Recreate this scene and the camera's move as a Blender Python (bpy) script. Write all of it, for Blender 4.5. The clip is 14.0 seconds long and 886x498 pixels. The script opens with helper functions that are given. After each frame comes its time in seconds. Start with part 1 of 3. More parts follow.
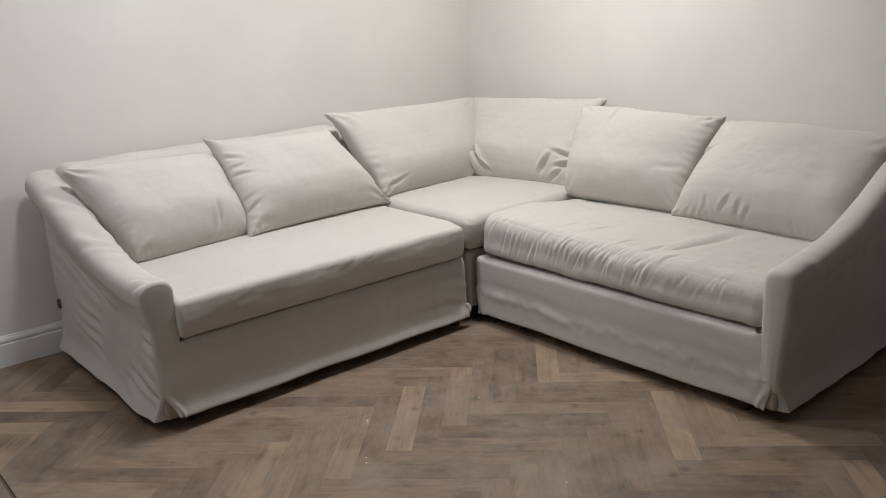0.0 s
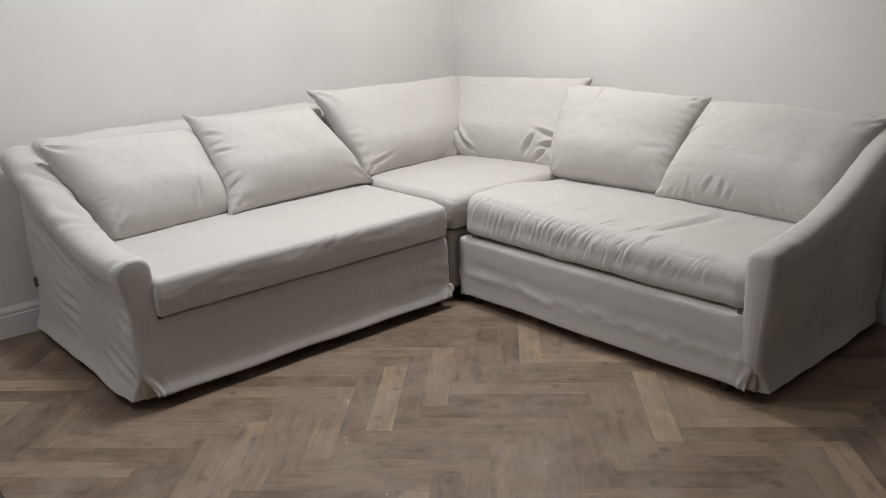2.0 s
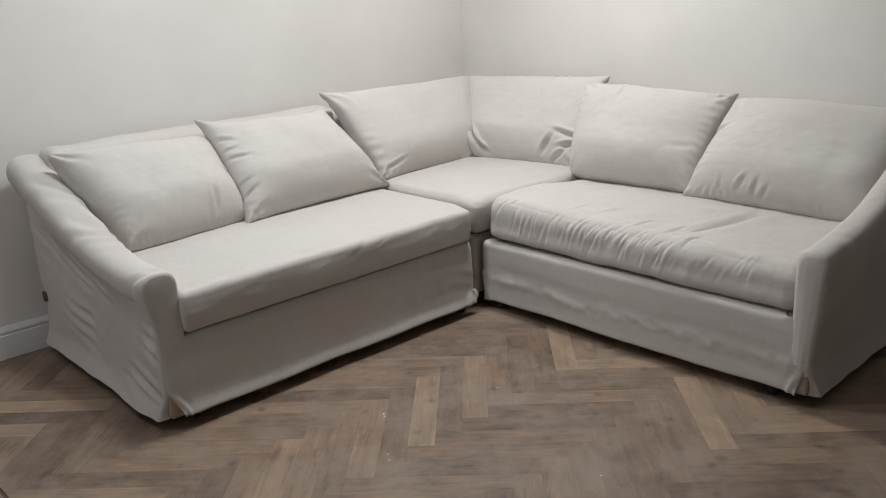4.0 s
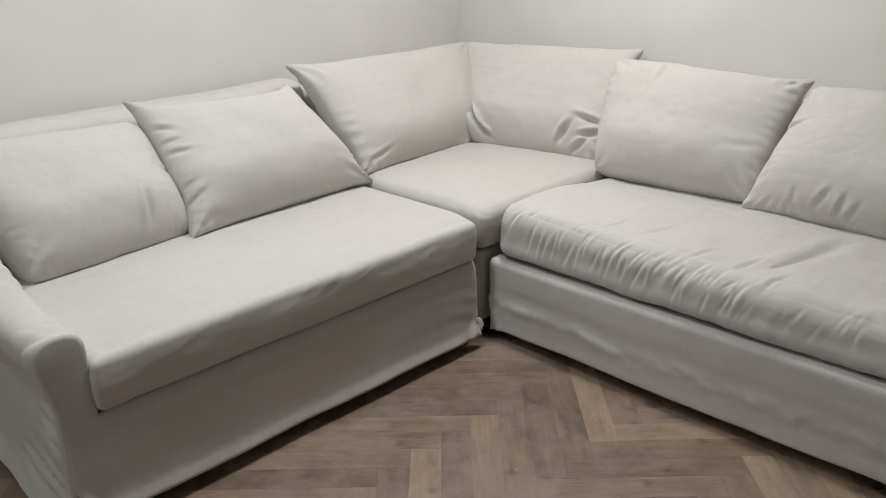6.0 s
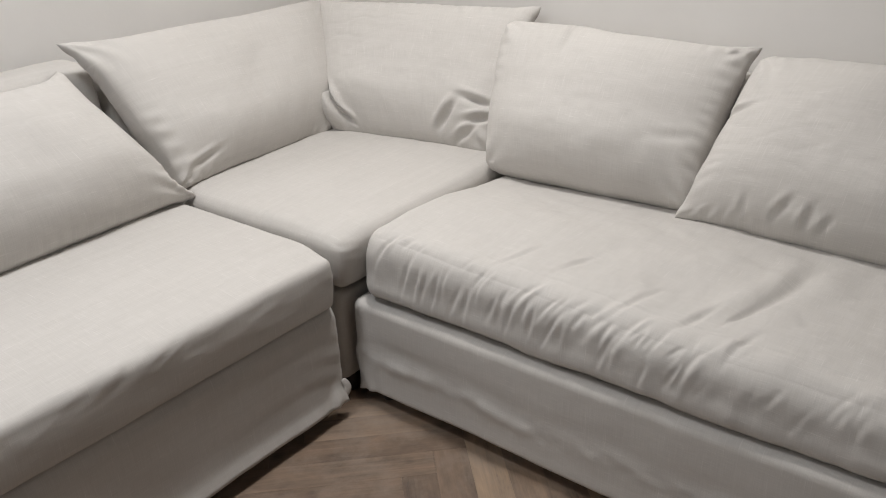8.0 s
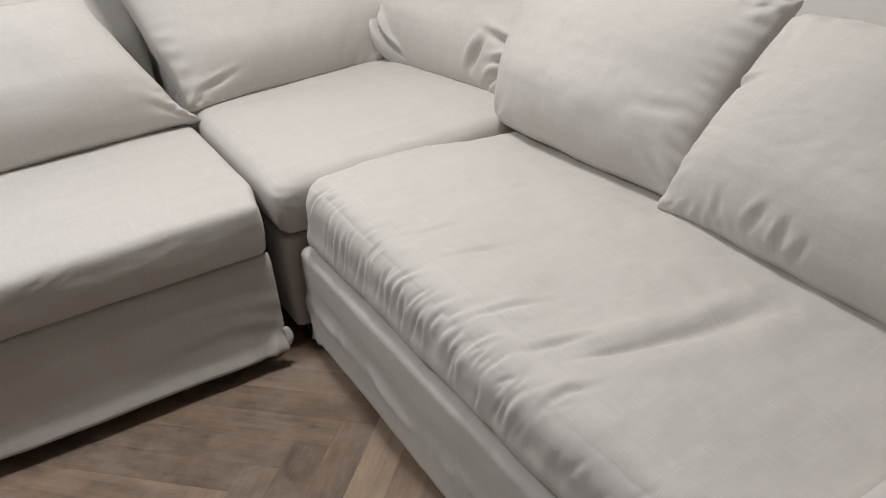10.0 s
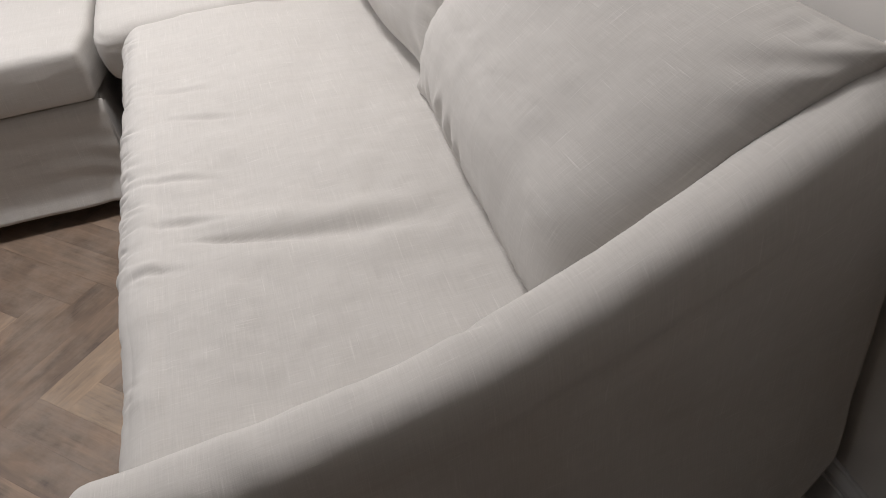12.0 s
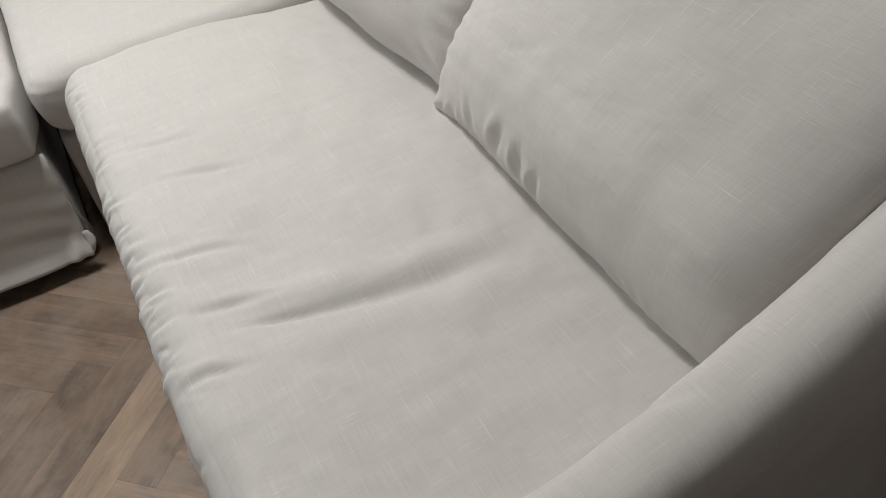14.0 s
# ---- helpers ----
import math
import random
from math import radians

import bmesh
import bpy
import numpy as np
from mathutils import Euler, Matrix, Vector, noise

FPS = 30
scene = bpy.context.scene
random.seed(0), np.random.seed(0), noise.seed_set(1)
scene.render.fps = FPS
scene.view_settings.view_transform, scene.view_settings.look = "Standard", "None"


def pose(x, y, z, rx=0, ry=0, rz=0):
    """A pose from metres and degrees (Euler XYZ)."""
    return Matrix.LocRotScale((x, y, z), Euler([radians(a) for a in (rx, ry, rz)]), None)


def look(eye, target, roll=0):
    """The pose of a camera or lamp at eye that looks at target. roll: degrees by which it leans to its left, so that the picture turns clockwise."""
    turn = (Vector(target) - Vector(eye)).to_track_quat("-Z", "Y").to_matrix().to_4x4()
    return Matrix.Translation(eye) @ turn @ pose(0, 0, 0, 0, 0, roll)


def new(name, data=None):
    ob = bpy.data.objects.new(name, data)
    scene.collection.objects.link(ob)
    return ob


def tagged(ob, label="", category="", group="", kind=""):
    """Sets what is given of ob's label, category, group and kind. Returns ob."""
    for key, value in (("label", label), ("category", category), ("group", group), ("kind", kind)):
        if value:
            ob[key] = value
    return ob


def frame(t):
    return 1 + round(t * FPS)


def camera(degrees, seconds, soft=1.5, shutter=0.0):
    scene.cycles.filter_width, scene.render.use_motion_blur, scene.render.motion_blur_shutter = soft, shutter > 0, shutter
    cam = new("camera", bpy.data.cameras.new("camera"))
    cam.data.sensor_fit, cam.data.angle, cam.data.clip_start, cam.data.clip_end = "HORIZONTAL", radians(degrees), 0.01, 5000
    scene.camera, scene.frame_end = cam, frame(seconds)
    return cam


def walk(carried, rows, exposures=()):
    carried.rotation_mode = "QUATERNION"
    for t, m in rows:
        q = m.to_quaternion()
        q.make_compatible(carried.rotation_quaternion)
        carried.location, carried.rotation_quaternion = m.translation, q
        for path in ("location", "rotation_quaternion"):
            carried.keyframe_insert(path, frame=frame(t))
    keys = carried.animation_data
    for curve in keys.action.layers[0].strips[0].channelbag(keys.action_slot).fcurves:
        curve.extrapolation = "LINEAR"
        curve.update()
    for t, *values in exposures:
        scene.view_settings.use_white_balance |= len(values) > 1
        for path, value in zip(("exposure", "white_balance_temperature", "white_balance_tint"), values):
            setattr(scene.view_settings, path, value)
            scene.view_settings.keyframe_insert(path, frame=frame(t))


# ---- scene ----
cam = camera(55.6, 14.0, soft=1.0)
PATH = [
    (0, (-2.525, -2.881, 1.483), (-1.296, -1.402, 0.935), -2.9),
    (0.5, (-2.511, -2.874, 1.474), (-1.283, -1.393, 0.928), -2.9),
    (1, (-2.508, -2.874, 1.473), (-1.288, -1.392, 0.912), -3.0),
    (1.5, (-2.502, -2.863, 1.472), (-1.29, -1.391, 0.869), -3.0),
    (2, (-2.496, -2.871, 1.467), (-1.252, -1.422, 0.875), -2.3),
    (2.5, (-2.514, -2.85, 1.467), (-1.266, -1.404, 0.873), -2.2),
    (3, (-2.527, -2.83, 1.465), (-1.287, -1.379, 0.868), -2.4),
    (3.5, (-2.585, -2.788, 1.467), (-1.325, -1.351, 0.877), -2.8),
    (5.8, (-2.189, -1.968, 1.439), (-0.847, -0.646, 0.766), -1.5),
    (6, (-2.086, -1.956, 1.493), (-0.78, -0.622, 0.775), -1.5),
    (6.5, (-1.88, -1.879, 1.48), (-0.571, -0.547, 0.763), -0.7),
    (7, (-1.712, -1.733, 1.484), (-0.385, -0.424, 0.758), -1.2),
    (7.5, (-1.576, -1.558, 1.499), (-0.204, -0.316, 0.741), -2.1),
    (8, (-1.389, -1.479, 1.455), (0.03, -0.356, 0.603), -1.8),
    (8.2, (-1.289, -1.478, 1.434), (0.1, -0.319, 0.581), -2.6),
    (10.3, (-0.376, -1.964, 1.42), (0.428, -0.435, 0.412), -4.5),
    (10.5, (-0.272, -2.008, 1.418), (0.527, -0.478, 0.408), -4.6),
    (11, (-0.104, -2.143, 1.411), (0.386, -0.615, 0.217), -6.8),
    (11.5, (0.126, -2.199, 1.415), (0.506, -0.651, 0.207), -6.2),
    (12, (0.408, -2.181, 1.338), (0.726, -0.651, 0.089), -7.3),
    (12.5, (0.504, -2.155, 1.299), (0.729, -0.7, -0.055), -11.5),
    (13, (0.515, -2.121, 1.319), (0.71, -0.668, -0.042), -13.6),
    (13.5, (0.418, -2.029, 1.33), (0.804, -0.618, -0.033), -10.3),
    (14, (0.202, -1.895, 1.381), (0.735, -0.517, 0.033), -10.2),
]
walk(cam, [(t, look(eye, target, roll)) for t, eye, target, roll in PATH],
     [(0.0, 0.02, 6480, 9), (2.0, 0.05, 6390, 8.5), (3.5, 0.04, 6390, 8.5), (6.5, -0.03, 6440, 8), (8.0, -0.04, 6500, 10), (10.5, -0.05, 6460, 10), (11.0, 0.0, 6450, 14), (12.2, 0.12, 6460, 12), (13.0, 0.14, 6440, 11), (13.5, 0.07, 6400, 8), (14.0, 0.0, 6410, 8)])

# ---- world and light ----
world = bpy.data.worlds.new("world")
scene.world = world
world.use_nodes = True
world.node_tree.nodes["Background"].inputs[0].default_value = (0.55, 0.6, 0.7, 1)
world.node_tree.nodes["Background"].inputs[1].default_value = 0.02


def downlight(x, y, watts, size=0.36, colour=(1.0, 0.98, 0.966)):
    lamp = bpy.data.lights.new("downlight", "AREA")
    lamp.shape, lamp.size, lamp.energy, lamp.color = "DISK", size, watts, colour
    ob = new("downlight", lamp)
    ob.location = (x, y, CEILING - 0.02)
    return ob


CEILING = 2.6
downlight(0.22, -0.15, 27.3)
downlight(-1.1, 0.0, 19.8, colour=(0.94, 0.965, 1.0))
downlight(-2.45, -0.05, 9, colour=(1.0, 0.97, 0.98))


def daylight(x, y, z, wide, high, watts):
    """The light that a window in the west wall lets in."""
    lamp = bpy.data.lights.new("window_light", "AREA")
    lamp.shape, lamp.size, lamp.size_y, lamp.energy, lamp.color = "RECTANGLE", wide, high, watts, (0.86, 0.94, 1.0)
    ob = new("window_light", lamp)
    ob.matrix_world = look((x, y, z), (x + 1, y, z))
    return ob


daylight(-5.45, -1.6, 1.45, 1.1, 1.3, 13)


# ---- materials ----
def material(name, rough=0.8):
    m = bpy.data.materials.new(name)
    m.use_nodes = True
    t = m.node_tree
    b = t.nodes["Principled BSDF"]
    b.inputs["Roughness"].default_value = rough
    return m, t, b


def node(t, kind, **inputs):
    n = t.nodes.new(kind)
    for k, v in inputs.items():
        n.inputs[k.replace("_", " ")].default_value = v
    return n


def mapped(t, scale, coord="UV"):
    tc = t.nodes.new("ShaderNodeTexCoord")
    mp = node(t, "ShaderNodeMapping", Scale=scale)
    t.links.new(tc.outputs[coord], mp.inputs["Vector"])
    return mp.outputs["Vector"]


def noise_tex(t, vec, scale=1.0, detail=3.0, rough=0.55):
    n = node(t, "ShaderNodeTexNoise", Scale=scale, Detail=detail, Roughness=rough)
    t.links.new(vec, n.inputs["Vector"])
    return n.outputs["Fac"]


def maths(t, op, a, b):
    n = t.nodes.new("ShaderNodeMath")
    n.operation = op
    for i, v in enumerate((a, b)):
        if isinstance(v, (int, float)):
            n.inputs[i].default_value = v
        else:
            t.links.new(v, n.inputs[i])
    return n.outputs[0]


def ramp(t, fac, stops):
    r = t.nodes.new("ShaderNodeValToRGB")
    e = r.color_ramp.elements
    e[0].position, e[0].color = stops[0][0], (*stops[0][1], 1)
    e[1].position, e[1].color = stops[-1][0], (*stops[-1][1], 1)
    for p, c in stops[1:-1]:
        e.new(p).color = (*c, 1)
    t.links.new(fac, r.inputs["Fac"])
    return r.outputs["Color"]


def bump(t, b, height, strength, distance):
    n = node(t, "ShaderNodeBump", Strength=strength, Distance=distance)
    t.links.new(height, n.inputs["Height"])
    t.links.new(n.outputs["Normal"], b.inputs["Normal"])


def linen(name, light, dark):
    """Washed linen: slubs along both threads, soft mottling, a fine weave in relief."""
    m, t, b = material(name, 0.92)
    warp = noise_tex(t, mapped(t, (26, 610, 1)), 1.0, 2.0)
    weft = noise_tex(t, mapped(t, (520, 14, 1)), 1.0, 2.0)
    blotch = noise_tex(t, mapped(t, (3, 3, 3), "Object"), 1.0, 4.0)
    threads = maths(t, "ADD", warp, weft)
    # thick pale slubs, short and far between
    slub_a = maths(t, "MAXIMUM", maths(t, "SUBTRACT", noise_tex(t, mapped(t, (17, 330, 1)), 1.0, 1.0), 0.64), 0.0)
    slub_b = maths(t, "MAXIMUM", maths(t, "SUBTRACT", noise_tex(t, mapped(t, (300, 11, 1)), 1.0, 1.0), 0.64), 0.0)
    slubs = maths(t, "MULTIPLY", maths(t, "ADD", slub_a, slub_b), 0.95)
    # broad faint bands along the weft
    streak = noise_tex(t, mapped(t, (2.5, 46, 1)), 1.0, 3.0)
    mix = maths(t, "ADD", maths(t, "MULTIPLY", threads, 0.22), maths(t, "ADD", maths(t, "MULTIPLY", blotch, 0.14), maths(t, "ADD", maths(t, "MULTIPLY", streak, 0.14), slubs)))
    t.links.new(ramp(t, mix, [(0.22, dark), (0.54, light)]), b.inputs["Base Color"])
    crumple = noise_tex(t, mapped(t, (26, 26, 26), "Object"), 1.0, 3.0)
    bump(t, b, maths(t, "ADD", maths(t, "ADD", maths(t, "MULTIPLY", threads, 0.09), maths(t, "MULTIPLY", slubs, 0.4)), maths(t, "MULTIPLY", crumple, 0.5)), 0.4, 0.004)
    b.inputs["Sheen Weight"].default_value = 0.12
    b.inputs["Specular IOR Level"].default_value = 0.25
    return m


def paint(name, colour, rough, grain=90):
    m, t, b = material(name, rough)
    f = noise_tex(t, mapped(t, (1, 1, 1), "Object"), 2.2, 4.0)
    c = colour
    t.links.new(ramp(t, f, [(0.3, tuple(v * 0.95 for v in c)), (0.7, tuple(min(v * 1.03, 1) for v in c))]), b.inputs["Base Color"])
    g = noise_tex(t, mapped(t, (1, 1, 1), "Object"), grain, 3.0)
    bump(t, b, g, 0.12, 0.002)
    return m


def world_at(t):
    """Places in the room, so that wear runs on from plank to plank."""
    return t.nodes.new("ShaderNodeNewGeometry").outputs["Position"]


def oak():
    """Smoked grey-brown oak: tone by plank, streaks and knots along the grain."""
    m, t, b = material("oak_planks", 0.5)
    info = t.nodes.new("ShaderNodeObjectInfo")
    geo = t.nodes.new("ShaderNodeNewGeometry")
    rnd = maths(t, "FRACT", maths(t, "ADD", info.outputs["Random"], geo.outputs["Random Per Island"]), 0)
    tc = t.nodes.new("ShaderNodeTexCoord")
    shift = t.nodes.new("ShaderNodeCombineXYZ")
    t.links.new(maths(t, "MULTIPLY", rnd, 37.0), shift.inputs[0])
    t.links.new(maths(t, "MULTIPLY", rnd, 91.0), shift.inputs[1])
    t.links.new(maths(t, "MULTIPLY", rnd, 53.0), shift.inputs[2])
    add = t.nodes.new("ShaderNodeVectorMath")
    t.links.new(tc.outputs["UV"], add.inputs[0])
    t.links.new(shift.outputs[0], add.inputs[1])

    def grain(sx, sy, detail):
        mp = node(t, "ShaderNodeMapping", Scale=(sx, sy, 1))
        t.links.new(add.outputs[0], mp.inputs["Vector"])
        n = node(t, "ShaderNodeTexNoise", Scale=1.0, Detail=detail, Roughness=0.6, Distortion=0.6)
        t.links.new(mp.outputs[0], n.inputs["Vector"])
        return n.outputs["Fac"]

    fine, broad, cloud = grain(9, 190, 4), grain(4, 38, 4), grain(8, 16, 4)
    tone = ramp(t, rnd, [(0.0, (0.15, 0.104, 0.074)), (0.3, (0.196, 0.137, 0.097)), (0.6, (0.23, 0.162, 0.114)), (0.88, (0.272, 0.193, 0.134)), (1.0, (0.39, 0.281, 0.187))])
    streak = maths(t, "ADD", maths(t, "MULTIPLY", fine, 0.17), maths(t, "ADD", maths(t, "MULTIPLY", broad, 0.36), maths(t, "MULTIPLY", cloud, 0.47)))
    shade = ramp(t, streak, [(0.33, (0.4, 0.4, 0.42)), (0.435, (0.78, 0.79, 0.81)), (0.535, (1.02, 1.01, 1.0)), (0.68, (1.42, 1.38, 1.32))])
    mul = t.nodes.new("ShaderNodeMix")
    mul.data_type, mul.blend_type = "RGBA", "MULTIPLY"
    mul.inputs["Factor"].default_value = 1
    t.links.new(tone, mul.inputs[6])
    t.links.new(shade, mul.inputs[7])
    # pale scuffs and dust that run across the planks
    dust = noise_tex(t, world_at(t), 4.5, 8.0, 0.7)
    grey = t.nodes.new("ShaderNodeMix")
    grey.data_type = "RGBA"
    t.links.new(maths(t, "MULTIPLY", maths(t, "MAXIMUM", maths(t, "SUBTRACT", dust, 0.44), 0.0), 3.2), grey.inputs["Factor"])
    t.links.new(mul.outputs[2], grey.inputs[6])
    grey.inputs[7].default_value = (0.285, 0.228, 0.182, 1)
    # dark knots and stains
    spots = node(t, "ShaderNodeTexVoronoi", Scale=7.0)
    t.links.new(world_at(t), spots.inputs["Vector"])
    knot = maths(t, "MULTIPLY", maths(t, "MAXIMUM", maths(t, "SUBTRACT", 0.16, maths(t, "ADD", spots.outputs["Distance"], maths(t, "MULTIPLY", maths(t, "SUBTRACT", fine, 0.5), 0.25))), 0.0), 4.0)
    dark = t.nodes.new("ShaderNodeMix")
    dark.data_type = "RGBA"
    t.links.new(knot, dark.inputs["Factor"])
    t.links.new(grey.outputs[2], dark.inputs[6])
    dark.inputs[7].default_value = (0.07, 0.052, 0.04, 1)
    t.links.new(dark.outputs[2], b.inputs["Base Color"])
    t.links.new(maths(t, "ADD", maths(t, "MULTIPLY", cloud, 0.3), 0.36), b.inputs["Roughness"])
    bump(t, b, streak, 0.25, 0.002)
    return m


LINEN = linen("natural_linen", (0.64, 0.612, 0.58), (0.503, 0.479, 0.447))
# brownish inner cloth, darkened in colour for the shade inside the splits
SHADED_LINING = linen("shaded_lining_linen", (0.42, 0.36, 0.29), (0.3, 0.25, 0.2))
WALL = paint("wall_paint", (0.725, 0.702, 0.672), 0.75)
# for walls out of view: a taupe set to tune their bounce light
FAR = paint("far_wall_bounce_tone", (0.38, 0.335, 0.282), 0.8)
CEIL = paint("ceiling_paint", (0.8, 0.79, 0.77), 0.85)
TRIM = paint("trim_gloss", (0.74, 0.74, 0.74), 0.4, 30)
OAK = oak()
SUB = paint("dark_joint", (0.115, 0.088, 0.068), 0.9)
FOOT = paint("black_wood", (0.03, 0.025, 0.022), 0.5)
BROWN = paint("brown_tape", (0.12, 0.075, 0.05), 0.8)
DUSTW = paint("white_paint_fleck", (0.75, 0.73, 0.7), 0.7)


# ---- mesh helpers ----
def mesh_object(name, verts, faces, uvs=None, mat=None, parent=None, label="", smooth=True):
    me = bpy.data.meshes.new(name)
    me.from_pydata([tuple(v) for v in verts], [], [tuple(f) for f in faces])
    if uvs is not None:
        layer = me.uv_layers.new(name="UVMap")
        layer.data.foreach_set("uv", np.asarray(uvs, dtype=float).ravel())
    if smooth:
        me.polygons.foreach_set("use_smooth", [True] * len(me.polygons))
    me.materials.append(mat)
    me.update()
    ob = new(name, me)
    if parent is not None:
        ob.parent = parent
    if label:
        tagged(ob, label)
    return ob


def vnoise(p, seed=0):
    """Smooth value noise in -1..1 at points p (n, 3)."""
    p = np.asarray(p, float) + seed * 17.31
    i = np.floor(p)
    f = p - i
    f = f * f * (3 - 2 * f)
    total = np.zeros(len(p))
    for dx in (0, 1):
        for dy in (0, 1):
            for dz in (0, 1):
                q = i + (dx, dy, dz)
                h = np.sin(q @ np.array([127.1, 311.7, 74.7])) * 43758.5453
                w = (f[:, 0] if dx else 1 - f[:, 0]) * (f[:, 1] if dy else 1 - f[:, 1]) * (f[:, 2] if dz else 1 - f[:, 2])
                total += (h - np.floor(h)) * w
    return total * 2 - 1


def fbm(p, seed=0, octaves=3):
    p = np.asarray(p, float)
    return sum(vnoise(p * 2 ** o, seed + o) * 0.5 ** o for o in range(octaves))


def smoothstep(a, b, x):
    k = np.clip((x - a) / (b - a), 0, 1)
    return k * k * (3 - 2 * k)


def groove(x, width):
    return np.exp(-(x / width) ** 2)


def soft_box(name, lo, hi, radius, step, mat, parent=None, label="", bend=None):
    """A box with rounded edges on a lattice of about `step`, shaped further by bend(points, unit, normal)."""
    lo, hi = np.array(lo, float), np.array(hi, float)
    size = hi - lo
    n = np.maximum(2, np.round(size / step).astype(int))
    index, pts, faces, uvs = {}, [], [], []

    def vert(i, j, k):
        key = (i, j, k)
        if key not in index:
            index[key] = len(pts)
            pts.append((i / n[0], j / n[1], k / n[2]))
        return index[key]

    for axis in range(3):
        a, b = [(1, 2), (2, 0), (0, 1)][axis]
        for side in (0, n[axis]):
            for i in range(n[a]):
                for j in range(n[b]):
                    quad = []
                    for di, dj in ((0, 0), (1, 0), (1, 1), (0, 1)):
                        c = [0, 0, 0]
                        c[axis], c[a], c[b] = side, i + di, j + dj
                        quad.append(c)
                    if side == 0:
                        quad.reverse()
                    faces.append([vert(*c) for c in quad])
                    ua, ub = (a, b) if axis != 1 else (b, a)
                    uvs += [(lo[ua] + c[ua] / n[ua] * size[ua] + axis * 3.1, lo[ub] + c[ub] / n[ub] * size[ub]) for c in quad]
    unit = np.array(pts)
    p = lo + unit * size
    core = np.clip(p, lo + radius, hi - radius)
    d = p - core
    length = np.linalg.norm(d, axis=1)
    length[length == 0] = 1
    normal = d / length[:, None]
    p = core + normal * radius
    if bend:
        p = bend(p, unit, normal)
    return mesh_object(name, p, faces, uvs, mat, parent, label)


def grid_faces(nu, nv, offset=0, flip=False):
    out = []
    for i in range(nu - 1):
        for j in range(nv - 1):
            a = offset + i * nv + j
            q = (a, a + nv, a + nv + 1, a + 1)
            out.append(q[::-1] if flip else q)
    return out


def thing(name, label, category, group="", at=(0, 0, 0)):
    e = new(name)
    e.location = at
    e.empty_display_size = 0.1
    return tagged(e, label, category, group)


def box(name, lo, hi, mat, parent=None, label=""):
    x0, y0, z0 = lo
    x1, y1, z1 = hi
    v = [(x0, y0, z0), (x1, y0, z0), (x1, y1, z0), (x0, y1, z0), (x0, y0, z1), (x1, y0, z1), (x1, y1, z1), (x0, y1, z1)]
    f = [(0, 3, 2, 1), (4, 5, 6, 7), (0, 1, 5, 4), (1, 2, 6, 5), (2, 3, 7, 6), (3, 0, 4, 7)]
    return mesh_object(name, v, f, None, mat, parent, label, smooth=False)


# ---- the room ----
WX, WY = 1.16, 1.203
X0, Y0, TH = -5.5, -6.5, 0.12


def setting(ob, label, category):
    return tagged(ob, label, category, kind="structure")


setting(box("wall_north", (X0 - TH, WY, -0.02), (WX, WY + TH, CEILING), WALL), "pale warm grey painted plaster wall behind the sofa", "wall")
setting(box("wall_east", (WX, Y0, -0.02), (WX + TH, WY + TH, CEILING), WALL), "pale warm grey painted plaster wall behind the sofa", "wall")
# the unseen south and west walls; their tone steers light bounced onto the sofas
setting(box("wall_south", (X0 - TH, Y0 - TH, -0.02), (WX + TH, Y0, CEILING), FAR), "unseen plain wall closing the room, taupe set for its bounce light", "wall")
WEST = [(Y0, -2.2, -0.02, CEILING), (-1.0, WY, -0.02, CEILING), (-2.2, -1.0, -0.02, 0.8), (-2.2, -1.0, 2.1, CEILING)]
wv, wf = [], []
for ya, yb, za, zb in WEST:
    o = len(wv)
    wv += [(X0 - TH, ya, za), (X0, ya, za), (X0, yb, za), (X0 - TH, yb, za), (X0 - TH, ya, zb), (X0, ya, zb), (X0, yb, zb), (X0 - TH, yb, zb)]
    wf += [tuple(o + i for i in q) for q in ((0, 3, 2, 1), (4, 5, 6, 7), (0, 1, 5, 4), (1, 2, 6, 5), (2, 3, 7, 6), (3, 0, 4, 7))]
setting(mesh_object("wall_west", wv, wf, None, FAR, smooth=False), "unseen plain wall with a window opening, taupe set for its bounce light", "wall")
setting(box("ceiling", (X0 - TH, Y0 - TH, CEILING), (WX + TH, WY + TH, CEILING + 0.1), CEIL), "plain white ceiling", "ceiling")


def skirting(name, length, place):
    """A baseboard with a stepped, rounded top moulding; its profile faces the room."""
    prof = [(0, 0), (0.017, 0), (0.017, 0.102), (0.0165, 0.105), (0.0125, 0.107), (0.0125, 0.112), (0.0155, 0.117), (0.0155, 0.124), (0.0125, 0.132), (0.0085, 0.138), (0.0075, 0.142), (0.004, 0.144), (0, 0.144)]
    v, f = [], []
    for s in (0, length):
        v += [(s, -d, z) for d, z in prof]
    n = len(prof)
    f += [(i, (i + 1) % n, n + (i + 1) % n, n + i) for i in range(n)]
    ob = mesh_object(name, v, f, None, TRIM, smooth=False)
    ob.matrix_basis = place
    return setting(ob, "white glossy skirting board with a moulded top edge", "baseboard")


skirting("baseboard_north", WX - X0, pose(X0, WY, 0))
skirting("baseboard_east", WY - Y0 - 0.018, pose(WX, WY - 0.018, 0, 0, 0, -90))

